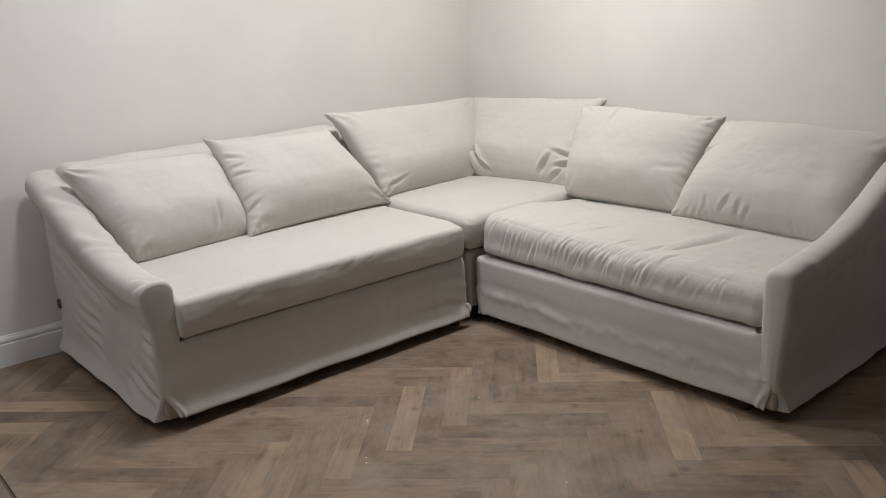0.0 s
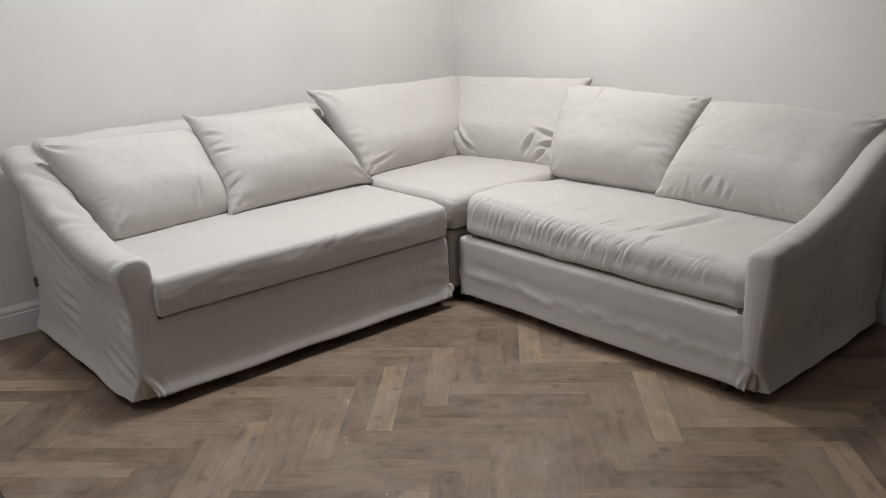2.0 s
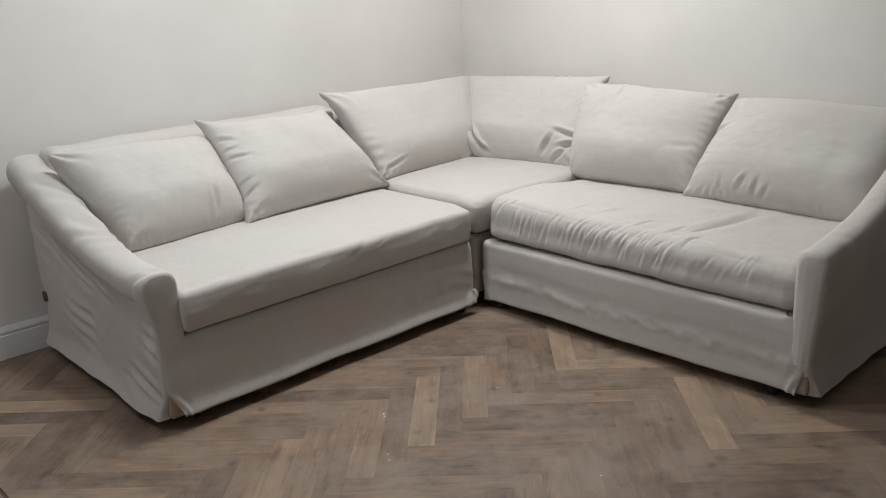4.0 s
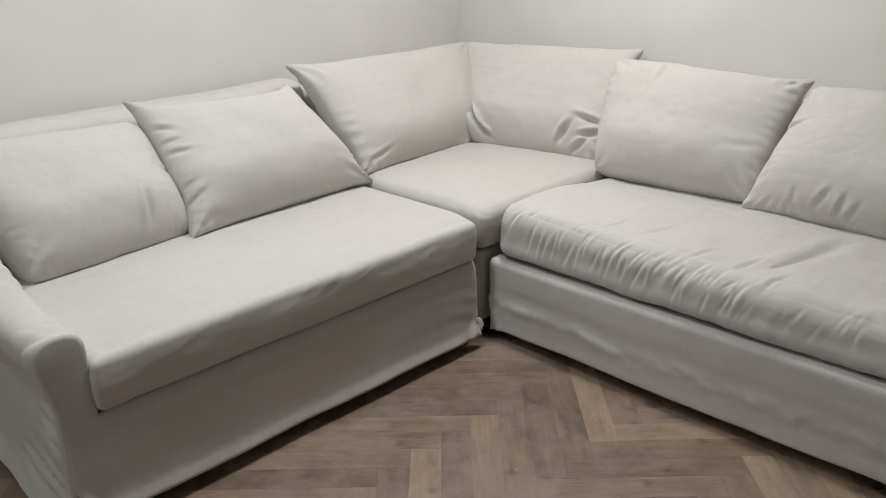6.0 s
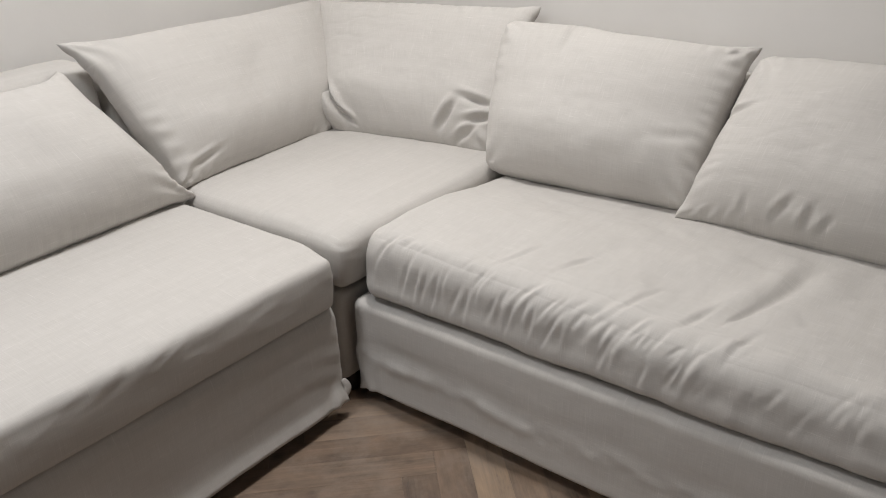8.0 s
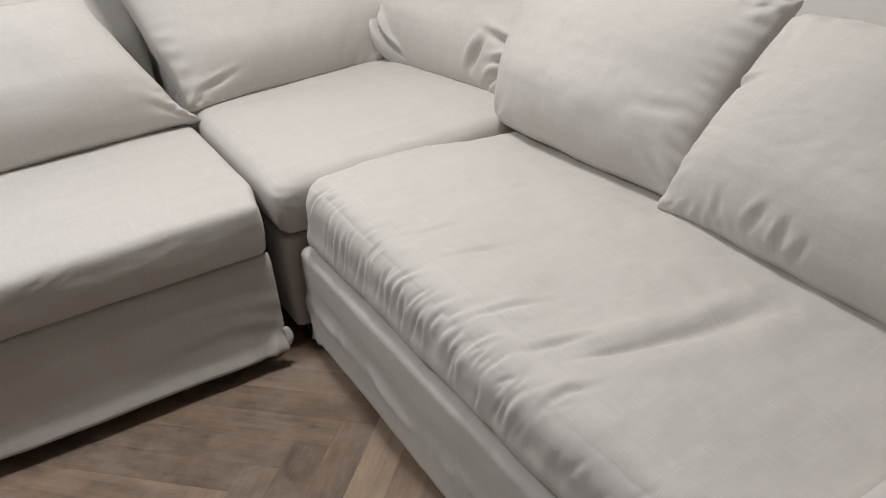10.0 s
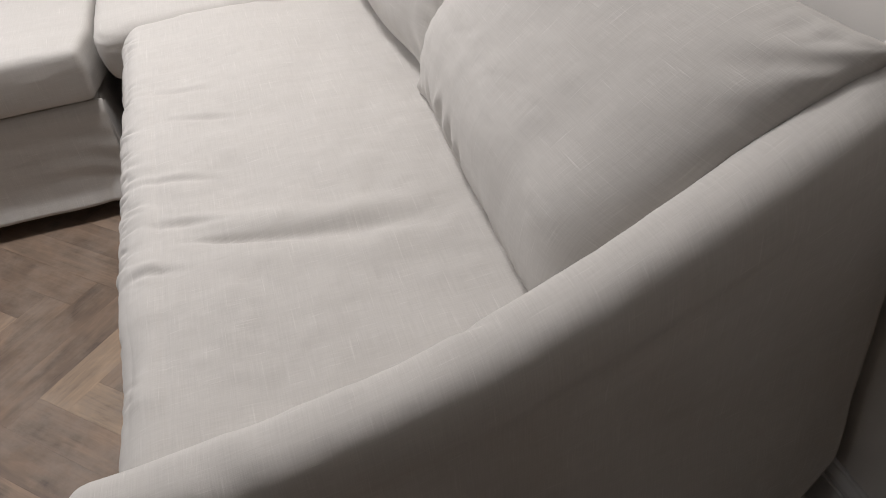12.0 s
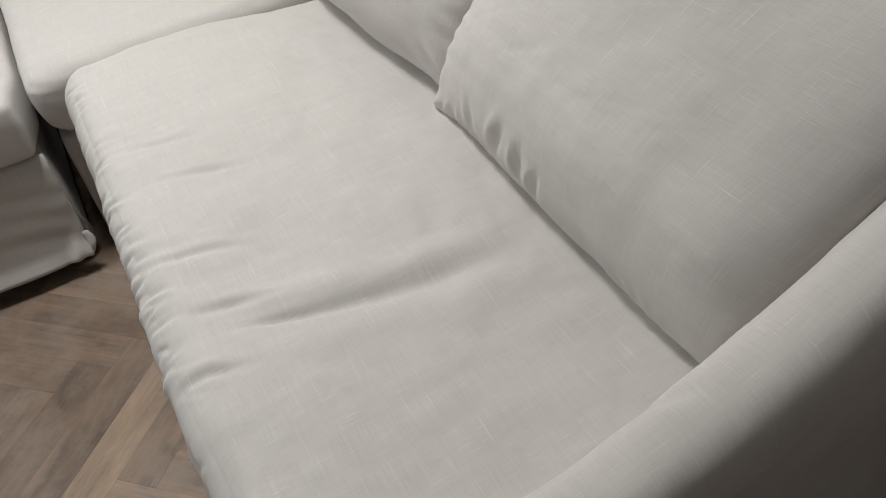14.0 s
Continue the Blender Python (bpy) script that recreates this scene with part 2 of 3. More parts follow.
# ---- linen shapes ----
def seat_cushion(lo, hi, radius, parent, label, crown, bend_more=None, seed=1, step=0.012, bulge=0.014, loose=1.0):
    def bend(p, u, n):
        w = (2 * u - 1)
        p = p.copy()
        dome = np.clip((1 - w[:, 0] ** 4) * (1 - w[:, 1] ** 4), 0, 1)
        up = np.where(u[:, 2] > 0.5, 1.0, -0.15)
        p[:, 2] += crown * dome * up
        # sides bulge a little between top and bottom edge
        out = (1 - w[:, 2] ** 2) ** 2 * bulge
        for a in (0, 1):
            p[:, a] += np.sign(w[:, a]) * smoothstep(0.9, 1.0, np.abs(w[:, a])) * out
        p[:, 2] += (fbm(p * 6.0, seed, 2) * 0.004 + fbm(p * 22.0, seed + 5, 2) * 0.0013) * loose
        p += n * (fbm(p * 14.0, seed + 9, 3) * 0.0022 * loose)[:, None]
        if bend_more is not None:
            p = bend_more(p, u, n)
        return p
    return soft_box("seat_cushion", lo, hi, radius, step, LINEN, parent, label, bend)


ARM_S = [0, 0.1, 0.22, 0.36, 0.5, 0.62, 0.74, 0.87, 1.0, 1.1]
ARM_L = [0.592, 0.588, 0.594, 0.612, 0.645, 0.69, 0.737, 0.787, 0.84, 0.884]
ARM_R = [0.577, 0.582, 0.594, 0.616, 0.654, 0.704, 0.762, 0.832, 0.908, 0.98]


def arm(parent, place, depth, seed, heights, folds_of, mirror=False, wide=(0.066, 0.085), side=(0.088, 0.118), hem_out=1.0, drop=0.125, soft=0.022):
    """A swept slipcovered arm: s runs from the front to the back, a from the seat outwards."""
    ns = 128
    ss = np.linspace(0, depth, ns)
    pad = np.pad(np.interp(np.linspace(0, depth, ns), ARM_S, heights), 6, mode="edge")
    hs = np.convolve(pad, np.ones(13) / 13, mode="valid")
    lead = [(soft * (1 - math.sin(radians(a))), soft * (1 - math.cos(radians(a)))) for a in range(90, 0, -12)]
    order = [(s, hs[0], ins) for s, ins in lead] + [(s, h, 0.0) for s, h in zip(ss, hs) if s > soft + 0.001]
    rings = []
    for s, h, inset in order:
        k = s / depth
        half = wide[0] + (wide[1] - wide[0]) * k
        w = half - inset
        r = 0.062 + 0.012 * k
        prof = [(half - w, z) for z in np.linspace(0.16, h - r - inset, 18)[:-1]]
        for ang in np.linspace(180, -24, 30):
            a = radians(ang)
            c, sn = math.cos(a), math.sin(a)
            prof.append((half + w * math.copysign(abs(c) ** 0.8, c), h - r - inset + r * math.copysign(abs(sn) ** 0.8, sn)))
        a_end, z_end = prof[-1]
        wall = side[0] + (side[1] - side[0]) * k - inset
        for q in np.linspace(0, 1, 46)[1:]:
            z = z_end + (0.045 - z_end) * q
            a = wall + (a_end - wall) * (1 - smoothstep(-0.035, drop, z_end - z)) / (1 - smoothstep(-0.035, drop, 0.0))
            a += (0.14 * max(0.0, 0.135 - z) + 0.36 * max(0.0, 0.105 - z)) * hem_out
            prof.append((a, z))
        rings.append([(s, a, z) for a, z in prof])
    # the front is one soft flat face that closes on its own middle line
    rim = np.array(rings[0])
    spine = rim.copy()
    top_z = hs[0] - 0.062 - soft
    spine[:, 2] = np.minimum(rim[:, 2], top_z)
    right = rim[45:][::-1]
    spine[:, 1] = (soft + np.interp(spine[:, 2], right[:, 2], right[:, 1])) / 2
    caps = []
    for k in (1.0, 0.8, 0.55, 0.3, 0.12):
        ring = rim + (spine - rim) * k
        ring[:, 0] -= 0.003 * (1 - (1 - k) ** 3)
        caps.append([tuple(q) for q in ring])
    ncap = len(caps)
    rings = caps + rings
    P = np.array(rings)
    nu, nv = P.shape[:2]
    flat = P.reshape(-1, 3)
    s, a, z = flat.T.copy()
    # loose cloth: long slanting folds on the outer side, puckers over the roll, a wavy hem
    outer = np.tile(np.arange(nv) > 17 + 27, nu).astype(float)
    roll = np.tile((np.arange(nv) > 15) & (np.arange(nv) < 47), nu).astype(float)
    fade = smoothstep(0.0, 0.05, s)
    q = np.stack([s * 2.0, z * 2.0 + s, 0 * s], 1)
    wind = z * 88 - s * 24 + 5.0 * fbm(q, seed, 2)
    folds = (0.6 * np.sin(wind) + 0.7 - 1.2 * np.abs(np.sin(wind * 0.62 + 1.7)) ** 0.6) * np.clip(0.32 + fbm(q * 1.6, seed + 3, 2), 0, 1)
    amount = outer * fade * (folds_of * folds * smoothstep(0.06, 0.16, z) + 0.009 * fbm(flat * 3.5, seed + 21, 2))
    amount += fade * fbm(flat * 10, seed + 4, 3) * 0.003
    pucker = np.sin(s * 52 - a * 46 + 5 * vnoise(flat * 6, seed + 7)) * np.clip(vnoise(flat * (5, 3, 3), seed + 8) - 0.05, 0, 1)
    amount += roll * fade * 0.011 * pucker
    if not mirror:
        # pinched pleats where the cover is drawn round the front of the roll
        pinch = np.abs(np.sin(a * 62 - s * 30 + 2.5 * vnoise(flat * 12, seed + 17))) ** 0.6 - 0.6
        amount += roll * smoothstep(0.01, 0.03, s) * groove(s - 0.05, 0.07) * 0.009 * pinch * smoothstep(0.03, 0.08, a)
    hem = outer * smoothstep(0.14, 0.05, z) * (0.006 * fbm(np.stack([s * 6, 0 * s, 0 * s], 1), seed + 11, 2))
    sign = np.tile(np.where(np.arange(nv) > 31, 1, -1), nu)
    flat[:, 1] += (amount * (1 - 0.6 * roll) + hem) * sign
    flat[:, 2] += roll * amount * 0.9 + outer * smoothstep(0.11, 0.045, z) * (0.002 + 0.008 * vnoise(np.stack([s * 5, 0 * s, 0 * s], 1), seed + 13))
    # the side parts from the front panel towards the floor
    flat[:, 0] += outer * 0.034 * smoothstep(0.16, 0.06, z) * smoothstep(0.06, 0.0, s)
    if mirror:
        # the back corner hangs open over an inner pleat
        flat[:, 0] -= outer * 0.085 * smoothstep(0.2, 0.05, z) * smoothstep(depth - 0.16, depth, s)
    # the seam line under the roll
    seam = np.tile(np.exp(-((np.arange(nv) - 45.5) / 0.9) ** 2), nu)
    flat[:, 1] -= seam * 0.004 * smoothstep(0.1, 0.35, s)
    if mirror:
        # one short pinched crease on the roll
        c, d = (s - 0.5) * 0.8 + (a - 0.02) * 0.6, (a - 0.02) * 0.8 - (s - 0.5) * 0.6
        flat[:, 2] -= roll * 0.009 * groove(d, 0.008) * groove(c, 0.032)
        flat[:, 1] *= -1
    verts = list(flat)
    faces = grid_faces(nu, nv, 0, flip=mirror)
    uv_of = [(i * 0.0088, j * 0.0115) for i in range(nu) for j in range(nv)]
    tail = tuple(range((nu - 1) * nv, nu * nv))
    faces.append(tail if not mirror else tail[::-1])
    uvs = []
    for f in faces:
        if max(f) < (ncap + 8) * nv or f is faces[-1]:
            uvs += [(flat[i][1], flat[i][2]) for i in f]
        else:
            uvs += [uv_of[i] for i in f]
    ob = mesh_object("arm", verts, faces, uvs, LINEN, parent)
    ob.data.polygons[len(ob.data.polygons) - 1].use_smooth = False
    ob.matrix_basis = place
    return ob


def skirt_panel(length, height, parent, place, seed, lift=0.0, lump=0.0, split=(0.03, 0.03), label="", flared=1.0, arm_end=-1, fold=0.0):
    """A hanging front panel: s along it, -y out of the sofa, flaring at the hem and parting at its corners."""
    def bend(p, u, n):
        s, d, z = p.T.copy()
        t = 1 - u[:, 2]
        w = 2 * u[:, 0] - 1
        gape = smoothstep(0.62, 1.0, t)
        far = np.where(w < 0, u[:, 0], 1 - u[:, 0]) * length
        close = groove(far, 0.05)
        s += np.where(w < 0, split[0], -split[1]) * gape * close
        q = np.stack([s, z * 0.6, 0 * s], 1)
        flare = flared * 0.008 * smoothstep(0.6, 1.0, t) ** 2 + 0.004 * smoothstep(0.1, 0.5, t) + flared * 0.012 * np.maximum(t - 0.86, 0) / 0.14
        wave = fbm(q * 3, seed, 2) * 0.0035 * (0.3 + t) + fbm(q * (12, 9, 1), seed + 3, 3) * 0.0018
        ends = np.exp(-((1 - u[:, 0]) * length / 0.22) ** 2)
        wave = wave + ends * 0.0011 * np.sin(z * 95 + s * 18 + 3 * vnoise(q * 6, seed + 12)) * smoothstep(0.05, 0.3, t)
        ridge = t - 0.7 - 0.05 * vnoise(q * (5, 0, 0), seed + 14)
        lumps = lump * (groove(ridge, 0.06) - 0.7 * groove(ridge + 0.13, 0.07)) * np.clip(0.55 + vnoise(q * (7, 0, 0), seed + 6), 0, 2)
        lumps = 0.8 * lumps + 0.75 * lump * fbm(q * (22, 44, 1), seed + 18, 3) * groove(ridge - 0.02, 0.09)
        under_arm = 0 * t if arm_end < 0 else smoothstep(0.12, 0.08, np.abs(u[:, 0] - arm_end) * length)
        inward = (0 if fold else 0.012) * smoothstep(0.12, 0.0, t) * (1 - under_arm) - 0.001 * under_arm
        crumple = 0.007 * np.sin(far * 110 + z * 50) * groove(far - 0.03, 0.035) + 0.006 * vnoise(q * (25, 30, 1), seed + 16) * groove(far, 0.07)
        d += inward - flare - wave * (1 - under_arm * smoothstep(0.5, 0.1, t)) - lumps - gape * (0.006 * close + crumple)
        if fold:
            # the top rounds over into a narrow ledge under the seat
            along = z - (fold - 0.022)
            turn = np.clip(along / 0.022, 0, math.pi / 2)
            over = along > 0
            z = np.where(over, fold - 0.022 + (0.022 - 0.008 * u[:, 1]) * np.sin(turn), z)
            d += np.where(over, 0.022 * (1 - np.cos(turn)) + np.maximum(along - 0.022 * math.pi / 2, 0), 0) * (1 - under_arm)
        z += lift * close * gape + gape * (0.008 * vnoise(q * (4, 0, 0), seed + 8)) - 0.0
        return np.stack([s, d, z], 1)
    ob = soft_box("skirt", (0, 0, 0.05), (length, 0.012, height), 0.005, 0.0105, LINEN, parent, label, bend)
    ob.matrix_basis = place
    return ob


def foot(parent, x, y):
    v, f = [], []
    n = 12
    for z, r in ((0.0, 0.018), (0.004, 0.02), (0.05, 0.026), (0.075, 0.027)):
        v += [(x + r * math.cos(2 * math.pi * i / n), y + r * math.sin(2 * math.pi * i / n), z) for i in range(n)]
    for k in range(3):
        f += [(k * n + i, k * n + (i + 1) % n, (k + 1) * n + (i + 1) % n, (k + 1) * n + i) for i in range(n)]
    f += [tuple(range(n))[::-1], tuple(range(3 * n, 4 * n))]
    return mesh_object("foot", v, f, None, FOOT, parent, "short black wooden foot")


def back_rest(lo, hi, lean, axis, parent, seed):
    def bend(p, u, n):
        p = p.copy()
        p[:, axis] -= lean * (1 - u[:, 2]) * np.where(u[:, axis] < 0.5, 1.0, 0.1)
        p += n * (fbm(p * 7, seed, 3) * 0.0035)[:, None]
        p[:, 2] += 0.003 * vnoise(p * 5, seed + 2)
        return p
    return soft_box("back", lo, hi, 0.045, 0.016, LINEN, parent, "", bend)


# ---- left sofa ----
sofa_l = thing("sofa", "cream linen slipcovered sofa with one swept arm and smooth seat", "sofa", "sectional sofa")
soft_box("base", (-1.49, 0.02, 0.065), (-0.004, 1.11, 0.344), 0.015, 0.05, LINEN, sofa_l)
skirt_panel(1.51, 0.344, sofa_l, pose(-1.512, 0.0, 0), 3, lift=0.004, split=(0.04, 0.004), arm_end=0)
skirt_panel(1.0, 0.347, sofa_l, pose(-0.004, 0.02, 0, 0, 0, 90), 5, flared=0.1)


def left_creases(p, u, n):
    top = smoothstep(0.5, 0.9, u[:, 2])
    front = smoothstep(0.25, 0.0, u[:, 1])
    p[:, 2] += top * front * fbm(p * (7, 20, 0), 31, 2) * 0.0014
    face = smoothstep(0.02, 0.0, u[:, 1])
    p[:, 1] -= face * fbm(p * (6, 1, 16), 33, 3) * 0.0022 * smoothstep(0.0, 0.25, u[:, 2])
    # fine slanting drags along the front edge
    drag = fbm(np.stack([p[:, 0] * 14, (p[:, 2] - 0.45 * p[:, 0]) * 70, p[:, 1] * 20], 1), 37, 2)
    near = smoothstep(0.07, 0.0, u[:, 1]) * smoothstep(0.35, 0.9, u[:, 2]) * np.clip(0.35 + vnoise(p * (4, 0, 0), 39), 0, 1)
    p += n * (near * drag * 0.0019)[:, None]
    # the free corner is rounded in plan
    p[:, 0] -= 0.024 * smoothstep(0.93, 1.0, u[:, 0]) * smoothstep(0.16, 0.0, u[:, 1])
    # the top falls a little to the front edge
    p[:, 2] -= 0.006 * top * smoothstep(0.12, 0.0, u[:, 1])
    return p


seat_cushion((-1.42, -0.014, 0.353), (0.014, 0.9, 0.507), 0.019, sofa_l, "smooth boxed seat cushion", 0.012, left_creases, 4, 0.0085, 0.005, 0.35)
arm(sofa_l, pose(-1.416, 0.0, 0) @ Matrix(((0, -1, 0, 0), (1, 0, 0, 0), (0, 0, 1, 0), (0, 0, 0, 1))), 1.12, 5, ARM_L, 0.015, side=(0.106, 0.12), soft=0.014)
back_rest((-1.455, 0.97, 0.3), (-0.002, 1.13, 0.904), 0.1, 1, sofa_l, 6)
for fx, fy in ((-1.4, 0.06), (-0.035, 0.06), (-1.4, 1.04), (-0.05, 1.04)):
    foot(sofa_l, fx, fy)
soft_box("tie", (-1.546, 1.085, 0.24), (-1.525, 1.112, 0.285), 0.005, 0.01, BROWN, sofa_l, "brown tape tie at the back edge")

soft_box("pleat", (-1.51, -0.002, 0.052), (-1.44, 0.06, 0.15), 0.004, 0.012, SHADED_LINING, sofa_l, "brownish inner pleat at the split corner, shade put into its colour")


def curl(p, u, n):
    p = p.copy()
    t = 1 - u[:, 2]
    p[:, 1] -= 0.012 * np.sin(t * 3.0) + 0.006 * u[:, 0]
    p[:, 0] += 0.008 * np.sin(t * 4.5)
    return p


soft_box("tab", (-0.016, -0.006, 0.05), (0.004, 0.0, 0.118), 0.0025, 0.006, LINEN, sofa_l, "curled hem tab at the skirt corner", curl)

# ---- right sofa ----
sofa_r = thing("sofa", "cream linen slipcovered sofa with one swept arm and rumpled seat", "sofa", "sectional sofa")
soft_box("base", (0.095, -1.495, 0.065), (1.12, -0.003, 0.318), 0.015, 0.05, LINEN, sofa_r)
skirt_panel(1.545, 0.385, sofa_r, pose(0.08, 0.01, 0, 0, 0, -90), 9, lift=-0.008, lump=0.009, split=(0.008, 0.03), flared=0.25, arm_end=1, fold=0.328)


def right_creases(p, u, n):
    w = 2 * u - 1
    top = smoothstep(0.55, 0.95, u[:, 2])
    x, y, z = p.T.copy()
    # gathers over the front edge: short slanting pinches of uneven spacing and depth
    q = (z - 0.334) + (x - 0.085)
    push = 0 * x
    rng = random.Random(8)
    at = -0.07
    while at > -1.3:
        few = 1.0 if at > -0.95 else 0.45
        for k in range(rng.choice((1, 1, 2))):
            qc, half = rng.uniform(0.075, 0.2), rng.uniform(0.018, 0.042)
            depth, wide = rng.uniform(0.0022, 0.0056) * few, rng.uniform(0.0042, 0.0066)
            d = y - (at + rng.uniform(-0.008, 0.008)) + rng.uniform(0.2, 0.55) * (q - qc)
            push += depth * (-groove(d, wide) + 0.6 * groove(d + 2.4 * wide, 1.5 * wide)) * groove(q - qc, half)
        at -= rng.uniform(0.012, 0.034) / few
    zone = smoothstep(0.3, 0.16, x) * smoothstep(0.0, 0.2, u[:, 2])
    p += n * (push * zone)[:, None]
    wave = vnoise(np.stack([(y + 0.4 * q) * 26, q * 4.0, 0 * z], 1), 51)
    p += n * (0.0024 * wave * zone * smoothstep(-1.3, -0.8, y))[:, None]
    # the long hollow in the middle of the seat
    sx = (x - 0.275) / 0.34
    line = -0.992 - 0.07 * sx - 0.015 * np.sin(sx * 3.0)
    within = smoothstep(-0.25, 0.1, sx) * smoothstep(1.25, 0.75, sx)
    d = y - line
    p[:, 2] -= top * within * (0.0125 * groove(d, 0.008 + 0.02 * np.clip(sx, 0, 1)) - 0.008 * groove(d - 0.05, 0.03) - 0.006 * groove(d + 0.055, 0.04))
    # three small creases that run in from the front edge
    for cx, cy, ln, dep in ((0.155, -1.035, 0.06, 0.005), (0.222, -0.922, 0.07, 0.0055), (0.202, -0.778, 0.09, 0.0055), (0.28, -0.58, 0.08, 0.004), (0.22, -0.44, 0.09, 0.004)):
        a = (x - cx) / ln
        d = (y - cy) + 0.32 * (x - cx)
        p[:, 2] -= top * dep * (groove(d, 0.008) - 0.6 * groove(d - 0.016, 0.012)) * groove(a, 0.8)
    # softer front: bulges and sags
    p[:, 0] -= smoothstep(0.05, 0.0, u[:, 0]) * 0.006 * fbm(np.stack([y * 3, z * 2, 0 * z], 1), 61, 2)
    p[:, 2] += top * 0.006 * fbm(p * (5, 4, 0), 63, 2)
    p[:, 2] += (0.002 + 0.046 * u[:, 1] ** 1.8 * (1 - 0.95 * smoothstep(0.3, 0.85, u[:, 0]))) * smoothstep(0.3, 0.95, u[:, 2])
    # a sewn line along the top of the front
    p[:, 2] -= top * 0.0016 * groove(x - 0.175, 0.0045) * smoothstep(-0.2, -0.5, y)
    # the front leans back a little towards the top
    p[:, 0] += 0.006 * smoothstep(0.35, 0.0, u[:, 0]) * smoothstep(0.3, 1.0, u[:, 2]) ** 1.5
    # its corner end sits a little higher on the frame
    p[:, 2] += 0.012 * (1 - u[:, 2]) * u[:, 1]
    # the roll hangs full over the frame
    low = smoothstep(0.25, 0.0, u[:, 0]) * smoothstep(0.5, 0.05, u[:, 2])
    p[:, 0] -= 0.016 * low
    p[:, 2] -= 0.008 * low
    return p


seat_cushion((0.1, -1.478, 0.334), (0.95, -0.01, 0.494), 0.056, sofa_r, "rumpled seat cushion with gathers along its front", 0.012, right_creases, 14, 0.005, 0.006)
arm(sofa_r, pose(0.072, -1.466, 0), 1.06, 25, ARM_R, 0.002, mirror=True, wide=(0.058, 0.058), side=(0.088, 0.062), hem_out=0.75, drop=0.34, soft=0.03)
back_rest((1.0, -1.46, 0.3), (1.13, -0.02, 0.85), 0.1, 0, sofa_r, 16)
for fx, fy in ((0.13, -1.4), (0.13, -0.06), (1.06, -1.4), (1.06, -0.06)):
    foot(sofa_r, fx, fy)


def deck_slope(p, u, n):
    p = p.copy()
    p[:, 2] += 0.004 * smoothstep(0.0, 0.05, u[:, 0]) * u[:, 2]
    return p


soft_box("deck", (0.11, -1.47, 0.28), (1.0, -0.03, 0.324), 0.018, 0.02, LINEN, sofa_r, "", deck_slope)

soft_box("pleat", (1.03, -1.517, 0.075), (1.095, -1.47, 0.17), 0.004, 0.012, SHADED_LINING, sofa_r, "brownish inner pleat at the open back corner, shade put into its colour")
soft_box("pleat", (0.084, -1.54, 0.05), (0.14, -1.47, 0.14), 0.004, 0.012, SHADED_LINING, sofa_r, "brownish inner pleat at the split corner, shade put into its colour")

# ---- corner section ----
def corner_creases(p, u, n):
    # small puckers where the seams meet at the free corner
    r = np.hypot(p[:, 0] - 0.05, p[:, 1] + 0.012)
    p += n * (0.0014 * groove(r, 0.06) * np.sin(p[:, 2] * 260 + 60 * (p[:, 0] - p[:, 1])) * smoothstep(0.45, 0.7, u[:, 2]))[:, None]
    p[:, 2] -= 0.012 * groove(r, 0.07) * smoothstep(0.5, 1.0, u[:, 2])
    # the free sides slope in towards the bottom
    p[:, 0] += 0.02 * smoothstep(0.1, 0.0, u[:, 0]) * (1 - u[:, 2]) ** 1.5
    p[:, 1] += 0.02 * smoothstep(0.1, 0.0, u[:, 1]) * (1 - u[:, 2]) ** 1.5
    return p


sofa_c = thing("corner_sofa", "cream linen slipcovered corner section between two sofas", "sofa", "sectional sofa")
soft_box("base", (0.045, 0.035, 0.06), (1.12, 1.12, 0.352), 0.022, 0.02, LINEN, sofa_c)
seat_cushion((0.03, -0.004, 0.36), (1.0, 1.0, 0.532), 0.034, sofa_c, "square boxed seat cushion", 0.014, corner_creases, 24, 0.0105, 0.008, 0.7)
back_rest((0.02, 0.96, 0.3), (1.13, 1.13, 0.86), 0.1, 1, sofa_c, 26)
back_rest((0.97, 0.0, 0.3), (1.135, 0.94, 0.86), 0.1, 0, sofa_c, 28)
for fx, fy in ((0.1, 0.07), (1.06, 0.07), (0.1, 1.06), (1.06, 1.06)):
    foot(sofa_c, fx, fy)


